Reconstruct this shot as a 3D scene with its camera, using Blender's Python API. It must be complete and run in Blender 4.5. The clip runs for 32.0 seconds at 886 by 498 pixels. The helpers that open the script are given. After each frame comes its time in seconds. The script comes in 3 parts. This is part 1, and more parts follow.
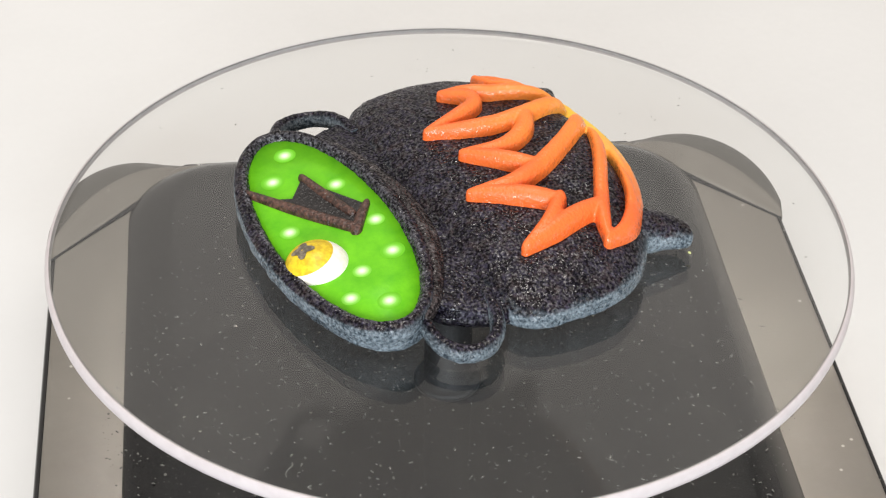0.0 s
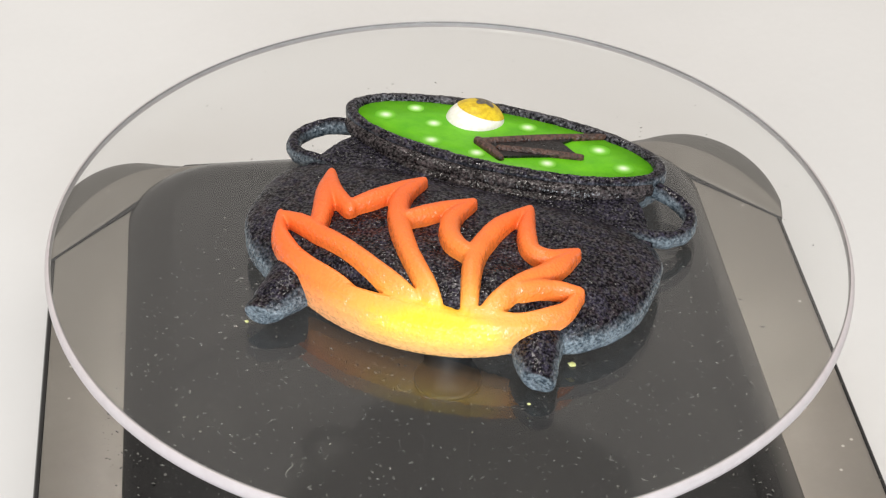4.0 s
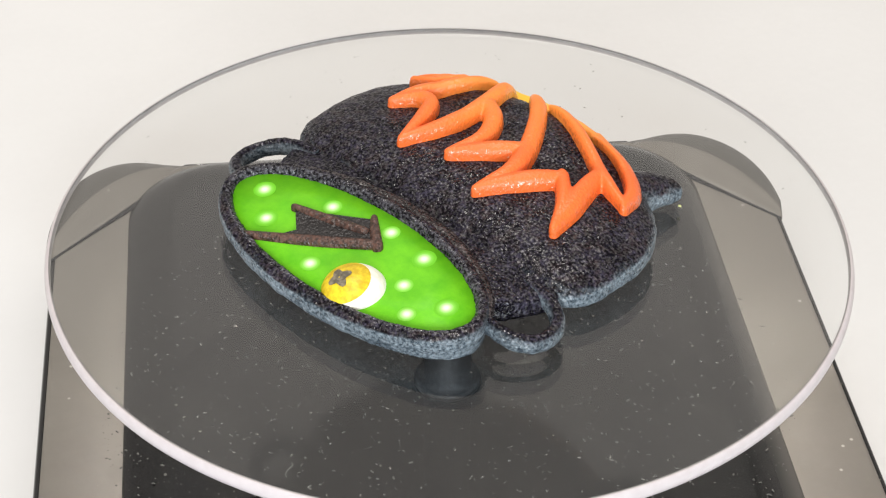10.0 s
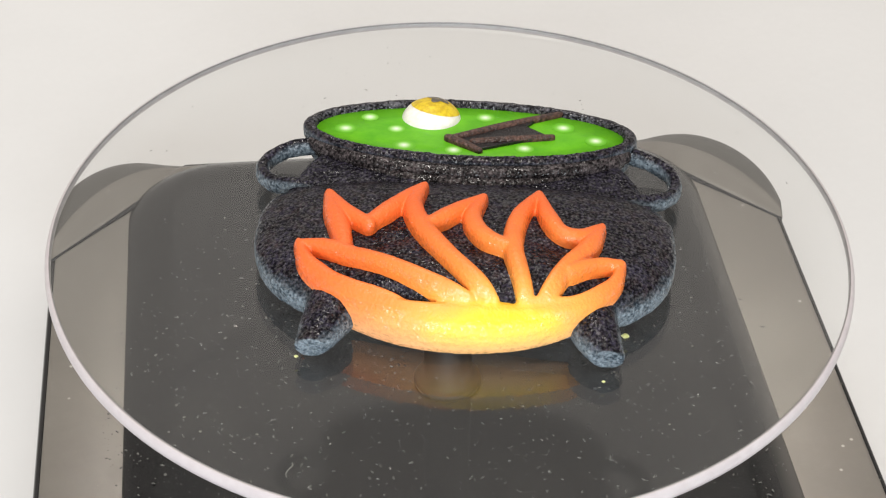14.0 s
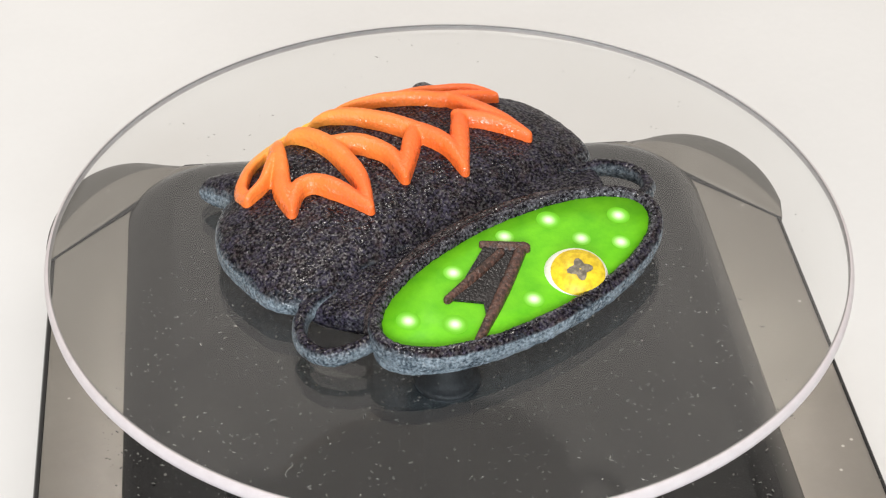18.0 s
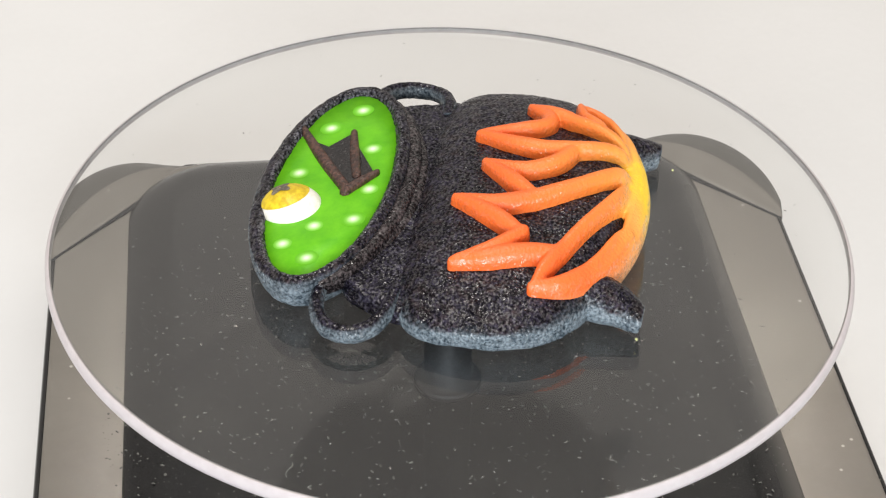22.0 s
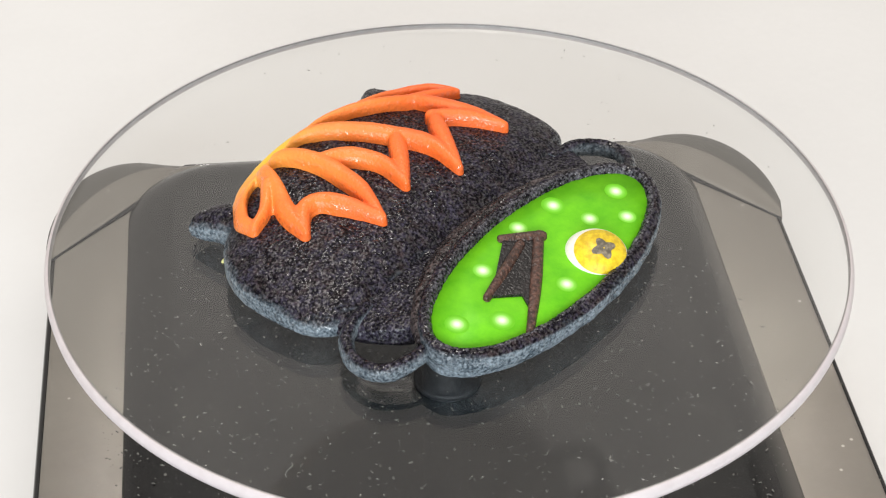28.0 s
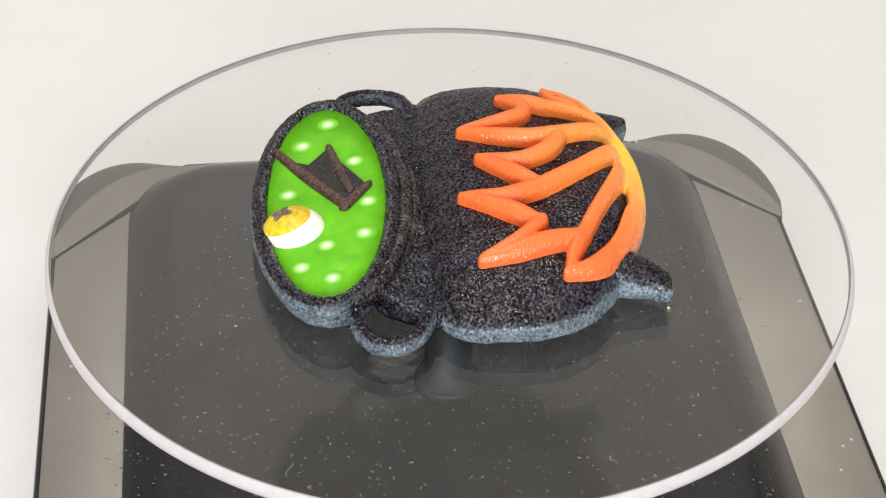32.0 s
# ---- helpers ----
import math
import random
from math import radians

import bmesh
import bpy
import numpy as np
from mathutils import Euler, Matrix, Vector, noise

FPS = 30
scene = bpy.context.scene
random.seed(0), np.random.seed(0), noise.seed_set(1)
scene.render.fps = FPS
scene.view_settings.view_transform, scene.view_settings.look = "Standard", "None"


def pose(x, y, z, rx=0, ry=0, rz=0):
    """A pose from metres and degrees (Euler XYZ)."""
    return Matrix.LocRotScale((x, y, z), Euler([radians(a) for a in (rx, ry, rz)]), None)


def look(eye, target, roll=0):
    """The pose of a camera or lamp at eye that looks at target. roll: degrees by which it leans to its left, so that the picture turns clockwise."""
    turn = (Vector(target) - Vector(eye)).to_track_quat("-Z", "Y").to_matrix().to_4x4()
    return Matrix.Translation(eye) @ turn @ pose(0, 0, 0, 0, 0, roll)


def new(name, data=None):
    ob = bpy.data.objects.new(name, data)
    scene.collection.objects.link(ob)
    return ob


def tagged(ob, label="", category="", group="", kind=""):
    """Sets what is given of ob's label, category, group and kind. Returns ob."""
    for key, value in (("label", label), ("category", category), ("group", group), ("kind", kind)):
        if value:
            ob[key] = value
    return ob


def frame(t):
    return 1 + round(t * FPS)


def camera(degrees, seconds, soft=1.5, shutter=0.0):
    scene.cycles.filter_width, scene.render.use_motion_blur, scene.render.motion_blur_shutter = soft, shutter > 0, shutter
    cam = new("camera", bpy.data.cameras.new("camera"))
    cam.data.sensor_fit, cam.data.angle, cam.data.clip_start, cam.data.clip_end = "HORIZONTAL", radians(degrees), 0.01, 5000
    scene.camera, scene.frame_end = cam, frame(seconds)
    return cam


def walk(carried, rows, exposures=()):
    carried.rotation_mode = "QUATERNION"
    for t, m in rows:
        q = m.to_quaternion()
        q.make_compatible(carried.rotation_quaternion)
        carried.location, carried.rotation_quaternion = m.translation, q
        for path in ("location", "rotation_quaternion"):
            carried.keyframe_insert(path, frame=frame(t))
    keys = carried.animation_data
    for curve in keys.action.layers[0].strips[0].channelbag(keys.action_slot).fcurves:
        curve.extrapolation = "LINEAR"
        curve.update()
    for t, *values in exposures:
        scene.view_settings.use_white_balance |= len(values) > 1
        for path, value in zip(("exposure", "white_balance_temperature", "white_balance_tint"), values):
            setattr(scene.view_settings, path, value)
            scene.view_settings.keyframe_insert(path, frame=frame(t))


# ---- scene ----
MM = 0.001
DISC_TOP = 0.0585          # height of the glass plate's upper face over the table
DECK = 0.0225              # height of the black top panel of the turntable
FLANK = 0.0200             # height of the grey housing
PLATE_DROP = 0.0002        # the plate's middle lies this much under DISC_TOP
PLATE_LEAN = (-0.482, -0.681)  # degrees by which the plate lies out of true, about its own x and y

# ---- camera ----
cam = camera(25.63, 32.0, soft=1.2)
EYE = Vector((0, -0.26993, DISC_TOP + 0.20620))
PAN, TILT = radians(0.2485), radians(37.909)
AHEAD = Vector((-math.sin(PAN) * math.cos(TILT), math.cos(PAN) * math.cos(TILT), -math.sin(TILT)))
VIEW = look(EYE, EYE + AHEAD, 0.80)
# the clip's camera dims a little each time that the bright flames face it
walk(cam, [(0.0, VIEW), (32.0, VIEW)],
     exposures=[(k * 0.8, 0.13 - 0.085 * (1 + math.cos(2 * math.pi * (k * 0.8 - 3.7) / 10.45))) for k in range(41)])

# ---- light ----
world = bpy.data.worlds.new("world")
world.use_nodes = True
scene.world = world
world.node_tree.nodes["Background"].inputs[0].default_value = (1.0, 0.938, 0.875, 1)
world.node_tree.nodes["Background"].inputs[1].default_value = 0.62


def area_lamp(name, sx, sy, watts, colour, m):
    data = bpy.data.lights.new(name, "AREA")
    data.shape, data.size, data.size_y, data.energy, data.color = "RECTANGLE", sx, sy, watts, colour
    ob = new(name, data)
    ob.matrix_world = m
    return ob


# Two small overhead lamps, unseen, added for sparkle on the printed grit.
area_lamp("sparkle_lamp", 0.12, 0.12, 9.5, (1.0, 0.94, 0.88), look((-0.15, 0.55, 1.76), (-0.15, 0.55, 0)))
area_lamp("sparkle_lamp", 0.12, 0.12, 9.5, (1.0, 0.94, 0.88), look((-0.15, -0.5, 1.76), (-0.15, -0.5, 0)))
area_lamp("window_light", 1.5, 0.7, 40, (0.84, 0.93, 1.0), look((0.0, -1.85, 0.62), (0, 0, 0.1)))


# ---- materials ----
def material(name, colour, rough=0.5, metal=0.0, spec=0.5, coat=0.0):
    m = bpy.data.materials.new(name)
    m.use_nodes = True
    b = m.node_tree.nodes["Principled BSDF"]
    b.inputs["Base Color"].default_value = (*colour, 1)
    b.inputs["Roughness"].default_value = rough
    b.inputs["Metallic"].default_value = metal
    b.inputs["Specular IOR Level"].default_value = spec
    b.inputs["Coat Weight"].default_value = coat
    return m


def node(m, kind, **values):
    n = m.node_tree.nodes.new(kind)
    for k, v in values.items():
        n.inputs[k.replace("_", " ")].default_value = v
    return n


def link(m, a, out, b, into):
    m.node_tree.links.new(a.outputs[out], b.inputs[into])


def shader(m):
    return m.node_tree.nodes["Principled BSDF"]


def noise_tex(m, scale, detail=4.0, rough=0.6):
    n = node(m, "ShaderNodeTexNoise", Scale=scale, Detail=detail, Roughness=rough)
    c = m.node_tree.nodes.new("ShaderNodeTexCoord")
    link(m, c, "Object", n, "Vector")
    return n


def ramp(m, src, out, stops):
    n = m.node_tree.nodes.new("ShaderNodeValToRGB")
    e = n.color_ramp.elements
    while len(e) < len(stops):
        e.new(0.5)
    for k, (at, col) in enumerate(stops):
        e[k].position, e[k].color = at, (*col, 1) if len(col) == 3 else col
    link(m, src, out, n, "Fac")
    return n


def bump(m, src, out, strength, distance):
    n = node(m, "ShaderNodeBump", Strength=strength, Distance=distance)
    link(m, src, out, n, "Height")
    return n


def grey3(v):
    return (v, v, v)


def powder(name, dark, light, rough_lo, rough_hi, grain, depth, lit_side=None, tint=None, lo=0.43, width=0.17):
    """A gritty printed surface: coloured grains under a patchy varnish; steep low sides can take paler grains, partly
    painted-in window light.
    """
    m = material(name, dark, 0.5)
    fine, mid = noise_tex(m, grain, 2.5, 0.6), noise_tex(m, grain * 0.13, 3, 0.6)
    mix = node(m, "ShaderNodeMath")
    mix.operation, mix.inputs[1].default_value = "MULTIPLY_ADD", 0.7
    link(m, fine, "Fac", mix, 0)
    half = node(m, "ShaderNodeMath")
    half.operation, half.inputs[1].default_value = "MULTIPLY", 0.3
    link(m, mid, "Fac", half, 0)
    link(m, half, 0, mix, 2)
    col = ramp(m, mix, 0, [(lo, dark), (lo + width, light)])
    if tint:
        blot = noise_tex(m, grain * 0.3, 2, 0.5)
        part_of = ramp(m, blot, "Fac", [(0.42, grey3(0.0)), (0.66, grey3(1.0))])
        warm = ramp(m, mix, 0, [(lo, tint[0]), (lo + width, tint[1])])
        stained = node(m, "ShaderNodeMixRGB")
        link(m, part_of, "Color", stained, 0)
        link(m, col, "Color", stained, 1)
        link(m, warm, "Color", stained, 2)
        col = stained
    if lit_side:
        side = ramp(m, mix, 0, [(0.38, lit_side[0]), (0.62, lit_side[1])])
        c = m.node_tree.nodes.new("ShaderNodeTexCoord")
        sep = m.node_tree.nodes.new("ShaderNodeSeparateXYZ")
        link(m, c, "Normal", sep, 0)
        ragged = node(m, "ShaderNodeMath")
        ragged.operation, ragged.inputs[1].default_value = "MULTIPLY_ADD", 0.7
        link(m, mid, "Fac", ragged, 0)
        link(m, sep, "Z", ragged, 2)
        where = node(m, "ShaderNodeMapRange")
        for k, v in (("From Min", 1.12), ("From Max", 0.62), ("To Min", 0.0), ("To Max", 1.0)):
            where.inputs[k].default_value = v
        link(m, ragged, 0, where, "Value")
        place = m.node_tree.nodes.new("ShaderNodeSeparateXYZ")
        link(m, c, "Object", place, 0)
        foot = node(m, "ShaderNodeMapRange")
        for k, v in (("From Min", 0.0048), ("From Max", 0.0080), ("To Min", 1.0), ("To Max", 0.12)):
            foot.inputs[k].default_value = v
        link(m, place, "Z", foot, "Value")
        side_mask = node(m, "ShaderNodeMath")
        side_mask.operation = "MULTIPLY"
        link(m, where, "Result", side_mask, 0)
        link(m, foot, "Result", side_mask, 1)
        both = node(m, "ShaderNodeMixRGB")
        link(m, side_mask, 0, both, 0)
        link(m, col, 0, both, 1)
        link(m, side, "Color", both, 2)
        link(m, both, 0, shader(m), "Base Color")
    else:
        link(m, col, 0, shader(m), "Base Color")
    rg = ramp(m, mid, "Fac", [(0.35, grey3(rough_lo)), (0.65, grey3(rough_hi))])
    link(m, rg, "Color", shader(m), "Roughness")
    b1 = bump(m, mid, "Fac", 0.7, depth * 2.0)
    pits = noise_tex(m, grain * 1.3, 1.0, 0.5)
    b2 = bump(m, pits, "Fac", 1.0, depth)
    link(m, b1, "Normal", b2, "Normal")
    link(m, b2, "Normal", shader(m), "Normal")
    return m


PLAIN_IRON = powder("plain_black_print", (0.0026, 0.0020, 0.0042), (0.070, 0.062, 0.094), 0.17, 0.40, 1900, 0.00017, lo=0.46, width=0.30)
# The next two hold side light in their pale tones; the handles get less.
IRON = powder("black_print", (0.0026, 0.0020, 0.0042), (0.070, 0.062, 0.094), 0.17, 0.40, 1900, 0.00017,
              lit_side=((0.030, 0.043, 0.056), (0.225, 0.265, 0.295)),
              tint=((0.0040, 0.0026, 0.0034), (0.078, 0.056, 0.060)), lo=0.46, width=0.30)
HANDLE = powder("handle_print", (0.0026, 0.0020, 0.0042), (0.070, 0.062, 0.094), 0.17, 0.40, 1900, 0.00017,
                lit_side=((0.026, 0.036, 0.047), (0.20, 0.235, 0.26)), lo=0.46, width=0.30)
NECK = powder("brown_black_print", (0.006, 0.0045, 0.005), (0.14, 0.115, 0.117), 0.14, 0.34, 1900, 0.00017, lo=0.45, width=0.30)
WET = powder("wet_black_print", (0.0035, 0.003, 0.005), (0.15, 0.145, 0.165), 0.14, 0.26, 1900, 0.00026, lo=0.44, width=0.26)
for m in (IRON, PLAIN_IRON, HANDLE, NECK, WET):
    glints = ramp(m, noise_tex(m, 2100, 1.5, 0.5), "Fac", [(0.47, grey3(0.06)), (0.68, grey3(1.0))])
    link(m, glints, "Color", shader(m), "Specular IOR Level")
WOOD = powder("brown_print", (0.03, 0.014, 0.010), (0.11, 0.05, 0.035), 0.3, 0.6, 1400, 0.0003)
PIT = powder("dark_pit", (0.004, 0.003, 0.0035), (0.014, 0.010, 0.010), 0.3, 0.6, 1400, 0.0003)


def flame_material():
    m = powder("flame_print", (0.8, 0.16, 0.02), (0.95, 0.25, 0.05), 0.34, 0.56, 1700, 0.00011)
    c = m.node_tree.nodes.new("ShaderNodeTexCoord")
    away = node(m, "ShaderNodeVectorMath")
    away.operation = "DISTANCE"
    away.inputs[1].default_value = (-0.0090, 0.0340, 0.0095)
    tall = node(m, "ShaderNodeVectorMath")
    tall.operation, tall.inputs[1].default_value = "MULTIPLY", (1.0, 1.0, 2.1)
    link(m, c, "Object", tall, 0)
    link(m, tall, 0, away, 0)
    n = noise_tex(m, 220, 3)
    wob = node(m, "ShaderNodeMath")
    wob.operation, wob.inputs[1].default_value = "MULTIPLY_ADD", 0.004
    link(m, n, "Fac", wob, 0)
    link(m, away, "Value", wob, 2)
    span = node(m, "ShaderNodeMapRange")
    span.inputs["From Min"].default_value, span.inputs["From Max"].default_value = 0.0025, 0.0370
    link(m, wob, 0, span, "Value")
    r = ramp(m, span, "Result", [(0.0, (0.96, 0.72, 0.012)), (0.25, (0.95, 0.62, 0.020)), (0.38, (0.92, 0.41, 0.07)),
                                 (0.60, (0.89, 0.24, 0.04)), (0.92, (0.84, 0.145, 0.024))])
    sep = m.node_tree.nodes.new("ShaderNodeSeparateXYZ")
    link(m, c, "Object", sep, 0)
    low = node(m, "ShaderNodeMapRange")
    for k, v in (("From Min", 0.0078), ("From Max", 0.0025), ("To Min", 0.0), ("To Max", 0.85)):
        low.inputs[k].default_value = v
    link(m, sep, "Z", low, "Value")
    mx = node(m, "ShaderNodeMixRGB")
    mx.inputs[2].default_value = (0.93, 0.46, 0.20, 1)
    link(m, low, "Result", mx, 0)
    link(m, r, "Color", mx, 1)
    link(m, mx, 0, shader(m), "Base Color")
    # varnish runs down and stays wet on the steep sides
    up = m.node_tree.nodes.new("ShaderNodeSeparateXYZ")
    link(m, c, "Normal", up, 0)
    wet = node(m, "ShaderNodeMapRange")
    for k, v in (("From Min", 0.35), ("From Max", 0.7), ("To Min", 1.0), ("To Max", 0.0)):
        wet.inputs[k].default_value = v
    link(m, up, "Z", wet, "Value")
    drops = ramp(m, noise_tex(m, 1300, 1.5, 0.5), "Fac", [(0.45, grey3(0.0)), (0.6, grey3(1.0))])
    film = node(m, "ShaderNodeMath")
    film.operation = "MULTIPLY"
    link(m, wet, "Result", film, 0)
    link(m, drops, "Color", film, 1)
    link(m, film, 0, shader(m), "Coat Weight")
    shader(m).inputs["Coat Roughness"].default_value = 0.06
    shader(m).inputs["Coat IOR"].default_value = 1.7
    link(m, bump(m, noise_tex(m, 1500, 1.0, 0.5), "Fac", 1.0, 0.0004), "Normal", shader(m), "Coat Normal")
    return m


FLAME = flame_material()


def liquid_material():
    m = material("green_liquid", (0.1, 0.55, 0.01), 0.42, spec=0.2)
    n = noise_tex(m, 260, 5)
    r = ramp(m, n, "Fac", [(0.3, (0.095, 0.41, 0.008)), (0.7, (0.16, 0.54, 0.012))])
    link(m, r, "Color", shader(m), "Base Color")
    g = noise_tex(m, 1300, 4)
    link(m, bump(m, g, "Fac", 0.35, 0.0001), "Normal", shader(m), "Normal")
    return m


LIQUID = liquid_material()


def bubble_material():
    m = material("pale_bubble", (0.8, 0.95, 0.7), 0.45, spec=0.25)
    c = m.node_tree.nodes.new("ShaderNodeTexCoord")
    far = node(m, "ShaderNodeVectorMath")
    far.operation = "LENGTH"
    link(m, c, "Object", far, 0)
    s = node(m, "ShaderNodeMath")
    s.operation, s.inputs[1].default_value = "MULTIPLY", 500.0
    link(m, far, "Value", s, 0)
    r = ramp(m, s, 0, [(0.08, (0.84, 0.95, 0.74)), (0.36, (0.50, 0.82, 0.32)), (0.62, (0.22, 0.60, 0.06)), (0.88, (0.13, 0.48, 0.010))])
    link(m, r, "Color", shader(m), "Base Color")
    return m


BUBBLE = bubble_material()
EYE_WHITE = powder("eye_white", (0.80, 0.76, 0.66), (0.9, 0.87, 0.8), 0.3, 0.5, 900, 0.00005)
IRIS = powder("yellow_iris", (0.56, 0.37, 0.006), (0.76, 0.56, 0.015), 0.3, 0.5, 900, 0.00006)
PUPIL = powder("grey_pupil", (0.10, 0.085, 0.06), (0.24, 0.2, 0.14), 0.35, 0.6, 1200, 0.00006)


def glass_material():
    m = material("clear_glass", (0.97, 0.975, 0.97), 0.0)
    shader(m).inputs["Transmission Weight"].default_value = 1.0
    shader(m).inputs["IOR"].default_value = 1.52
    return m


GLASS = glass_material()


def edge_material(name, lo, hi, clear):
    """Rounded glass edge, part clear, part cloudy; its tone is painted lit or shaded."""
    m = material(name, lo, 0.35)
    shader(m).inputs["Transmission Weight"].default_value = clear
    shader(m).inputs["IOR"].default_value = 1.5
    n = noise_tex(m, 500, 3)
    r = ramp(m, n, "Fac", [(0.3, lo), (0.7, hi)])
    link(m, r, "Color", shader(m), "Base Color")
    return m


# Edge brightness put into colour: dark seen from inside, pale from outside.
EDGE = edge_material("glass_edge_inside", (0.20, 0.19, 0.185), (0.25, 0.24, 0.23), 0.45)
EDGE_LIT = edge_material("lit_glass_edge", (0.54, 0.49, 0.495), (0.59, 0.545, 0.55), 0.2)


def plastic(name, lo, hi, rough, scale, spec=0.5):
    m = material(name, lo, rough, spec=spec)
    n = noise_tex(m, scale, 5)
    r = ramp(m, n, "Fac", [(0.3, lo), (0.7, hi)])
    link(m, r, "Color", shader(m), "Base Color")
    f = noise_tex(m, scale * 30, 3)
    rr = ramp(m, f, "Fac", [(0.3, grey3(rough * 0.8)), (0.7, grey3(rough * 1.25))])
    link(m, rr, "Color", shader(m), "Roughness")
    return m


GREY = plastic("grey_plastic", (0.125, 0.112, 0.095), (0.15, 0.135, 0.115), 0.36, 25)
BLACK = plastic("black_gloss", (0.002, 0.002, 0.0024), (0.004, 0.004, 0.0044), 0.09, 6, 0.56)


def dusty(m, scale, share, colour, film_share):
    """Fine settled dust: small pale dots and a faint film over a surface's own colour."""
    src = shader(m).inputs["Base Color"].links[0].from_node
    dots = node(m, "ShaderNodeTexVoronoi", Scale=scale)
    c = m.node_tree.nodes.new("ShaderNodeTexCoord")
    link(m, c, "Object", dots, "Vector")
    size = ramp(m, dots, "Distance", [(0.10, grey3(1.0)), (0.22, grey3(0.0))])
    some = node(m, "ShaderNodeMath")
    some.operation, some.inputs[1].default_value = "LESS_THAN", share
    sep = m.node_tree.nodes.new("ShaderNodeSeparateColor")
    link(m, dots, "Color", sep, 0)
    link(m, sep, 0, some, 0)
    both = node(m, "ShaderNodeMath")
    both.operation = "MULTIPLY"
    link(m, size, "Color", both, 0)
    link(m, some, 0, both, 1)
    film = noise_tex(m, 38, 7, 0.7)
    haze = ramp(m, film, "Fac", [(0.46, grey3(0.0)), (0.8, grey3(film_share))])
    total = node(m, "ShaderNodeMath")
    total.operation, total.use_clamp = "ADD", True
    link(m, both, 0, total, 0)
    link(m, haze, "Color", total, 1)
    mx = node(m, "ShaderNodeMixRGB")
    mx.inputs[2].default_value = (*colour, 1)
    link(m, total, 0, mx, 0)
    link(m, src, "Color", mx, 1)
    link(m, mx, 0, shader(m), "Base Color")


dusty(BLACK, 700, 0.05, (0.10, 0.097, 0.080), 0.11)
dusty(GREY, 500, 0.02, (0.4, 0.38, 0.34), 0.10)


def panel_sheen_material():
    """Dark plastic that pales towards +x: the rounded edge's sheen, painted as colour."""
    m = material("panel_sheen", (0.02, 0.02, 0.02), 0.2, spec=0.34)
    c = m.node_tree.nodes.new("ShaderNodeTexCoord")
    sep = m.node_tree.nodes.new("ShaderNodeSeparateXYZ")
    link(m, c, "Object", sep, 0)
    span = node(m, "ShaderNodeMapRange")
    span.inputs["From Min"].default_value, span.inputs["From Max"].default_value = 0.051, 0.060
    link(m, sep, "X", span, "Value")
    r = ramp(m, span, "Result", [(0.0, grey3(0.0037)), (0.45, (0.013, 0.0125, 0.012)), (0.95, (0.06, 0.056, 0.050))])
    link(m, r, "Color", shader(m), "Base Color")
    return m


PANEL_SHEEN = panel_sheen_material()
# Darker copy of the housing grey: shading of the curved corners, as colour.
GREY_SHADED = plastic("shaded_grey_plastic", (0.055, 0.051, 0.044), (0.07, 0.065, 0.056), 0.4, 25)
MATT = plastic("matt_black", (0.006, 0.006, 0.007), (0.012, 0.012, 0.012), 0.55, 60, 0.25)
TABLE = plastic("white_table", (0.64, 0.637, 0.63), (0.68, 0.677, 0.67), 0.5, 14)
WALL = plastic("white_wall", (0.78, 0.77, 0.75), (0.82, 0.81, 0.79), 0.8, 3)
FAINT = plastic("faint_dust", (0.034, 0.033, 0.03), (0.095, 0.091, 0.082), 0.8, 300)
DUST = plastic("dust", (0.09, 0.088, 0.08), (0.22, 0.215, 0.195), 0.8, 300)
CRUMB = plastic("yellow_crumb", (0.5, 0.5, 0.15), (0.7, 0.7, 0.35), 0.7, 900)


# ---- building ----
def mesh_of(name, verts, faces, mats, smooth=True):
    me = bpy.data.meshes.new(name)
    me.from_pydata([tuple(v) for v in verts], [], faces)
    for m in mats:
        me.materials.append(m)
    bm = bmesh.new()
    bm.from_mesh(me)
    bmesh.ops.recalc_face_normals(bm, faces=bm.faces)
    for f in bm.faces:
        f.smooth = smooth
    bm.to_mesh(me)
    bm.free()
    return me


def part(name, verts, faces, mat, parent=None, label="", smooth=True):
    ob = new(name, mesh_of(name, verts, faces, [mat], smooth))
    ob.parent = parent
    if label:
        tagged(ob, label)
    return ob


GRIT = bpy.data.textures.new("grit", "CLOUDS")
GRIT.noise_scale, GRIT.noise_depth, GRIT.contrast = 0.00055, 3, 1.6
LUMPS = bpy.data.textures.new("lumps", "CLOUDS")
LUMPS.noise_scale, LUMPS.noise_depth = 0.0025, 1


def gritty(ob, voxel, grain, lumps=0.0, smooth=2):
    """Weld a part's shapes into one skin and roughen it like coarse printed powder; sizes in mm."""
    r = ob.modifiers.new("skin", "REMESH")
    r.mode, r.voxel_size, r.use_smooth_shade = "VOXEL", voxel * MM, True
    k = ob.modifiers.new("melt", "SMOOTH")
    k.factor, k.iterations = 0.5, smooth
    for tex, amount in ((LUMPS, lumps), (GRIT, grain)):
        if amount:
            d = ob.modifiers.new("relief", "DISPLACE")
            d.texture, d.texture_coords, d.strength, d.mid_level = tex, "LOCAL", amount * MM, 0.5
    return ob


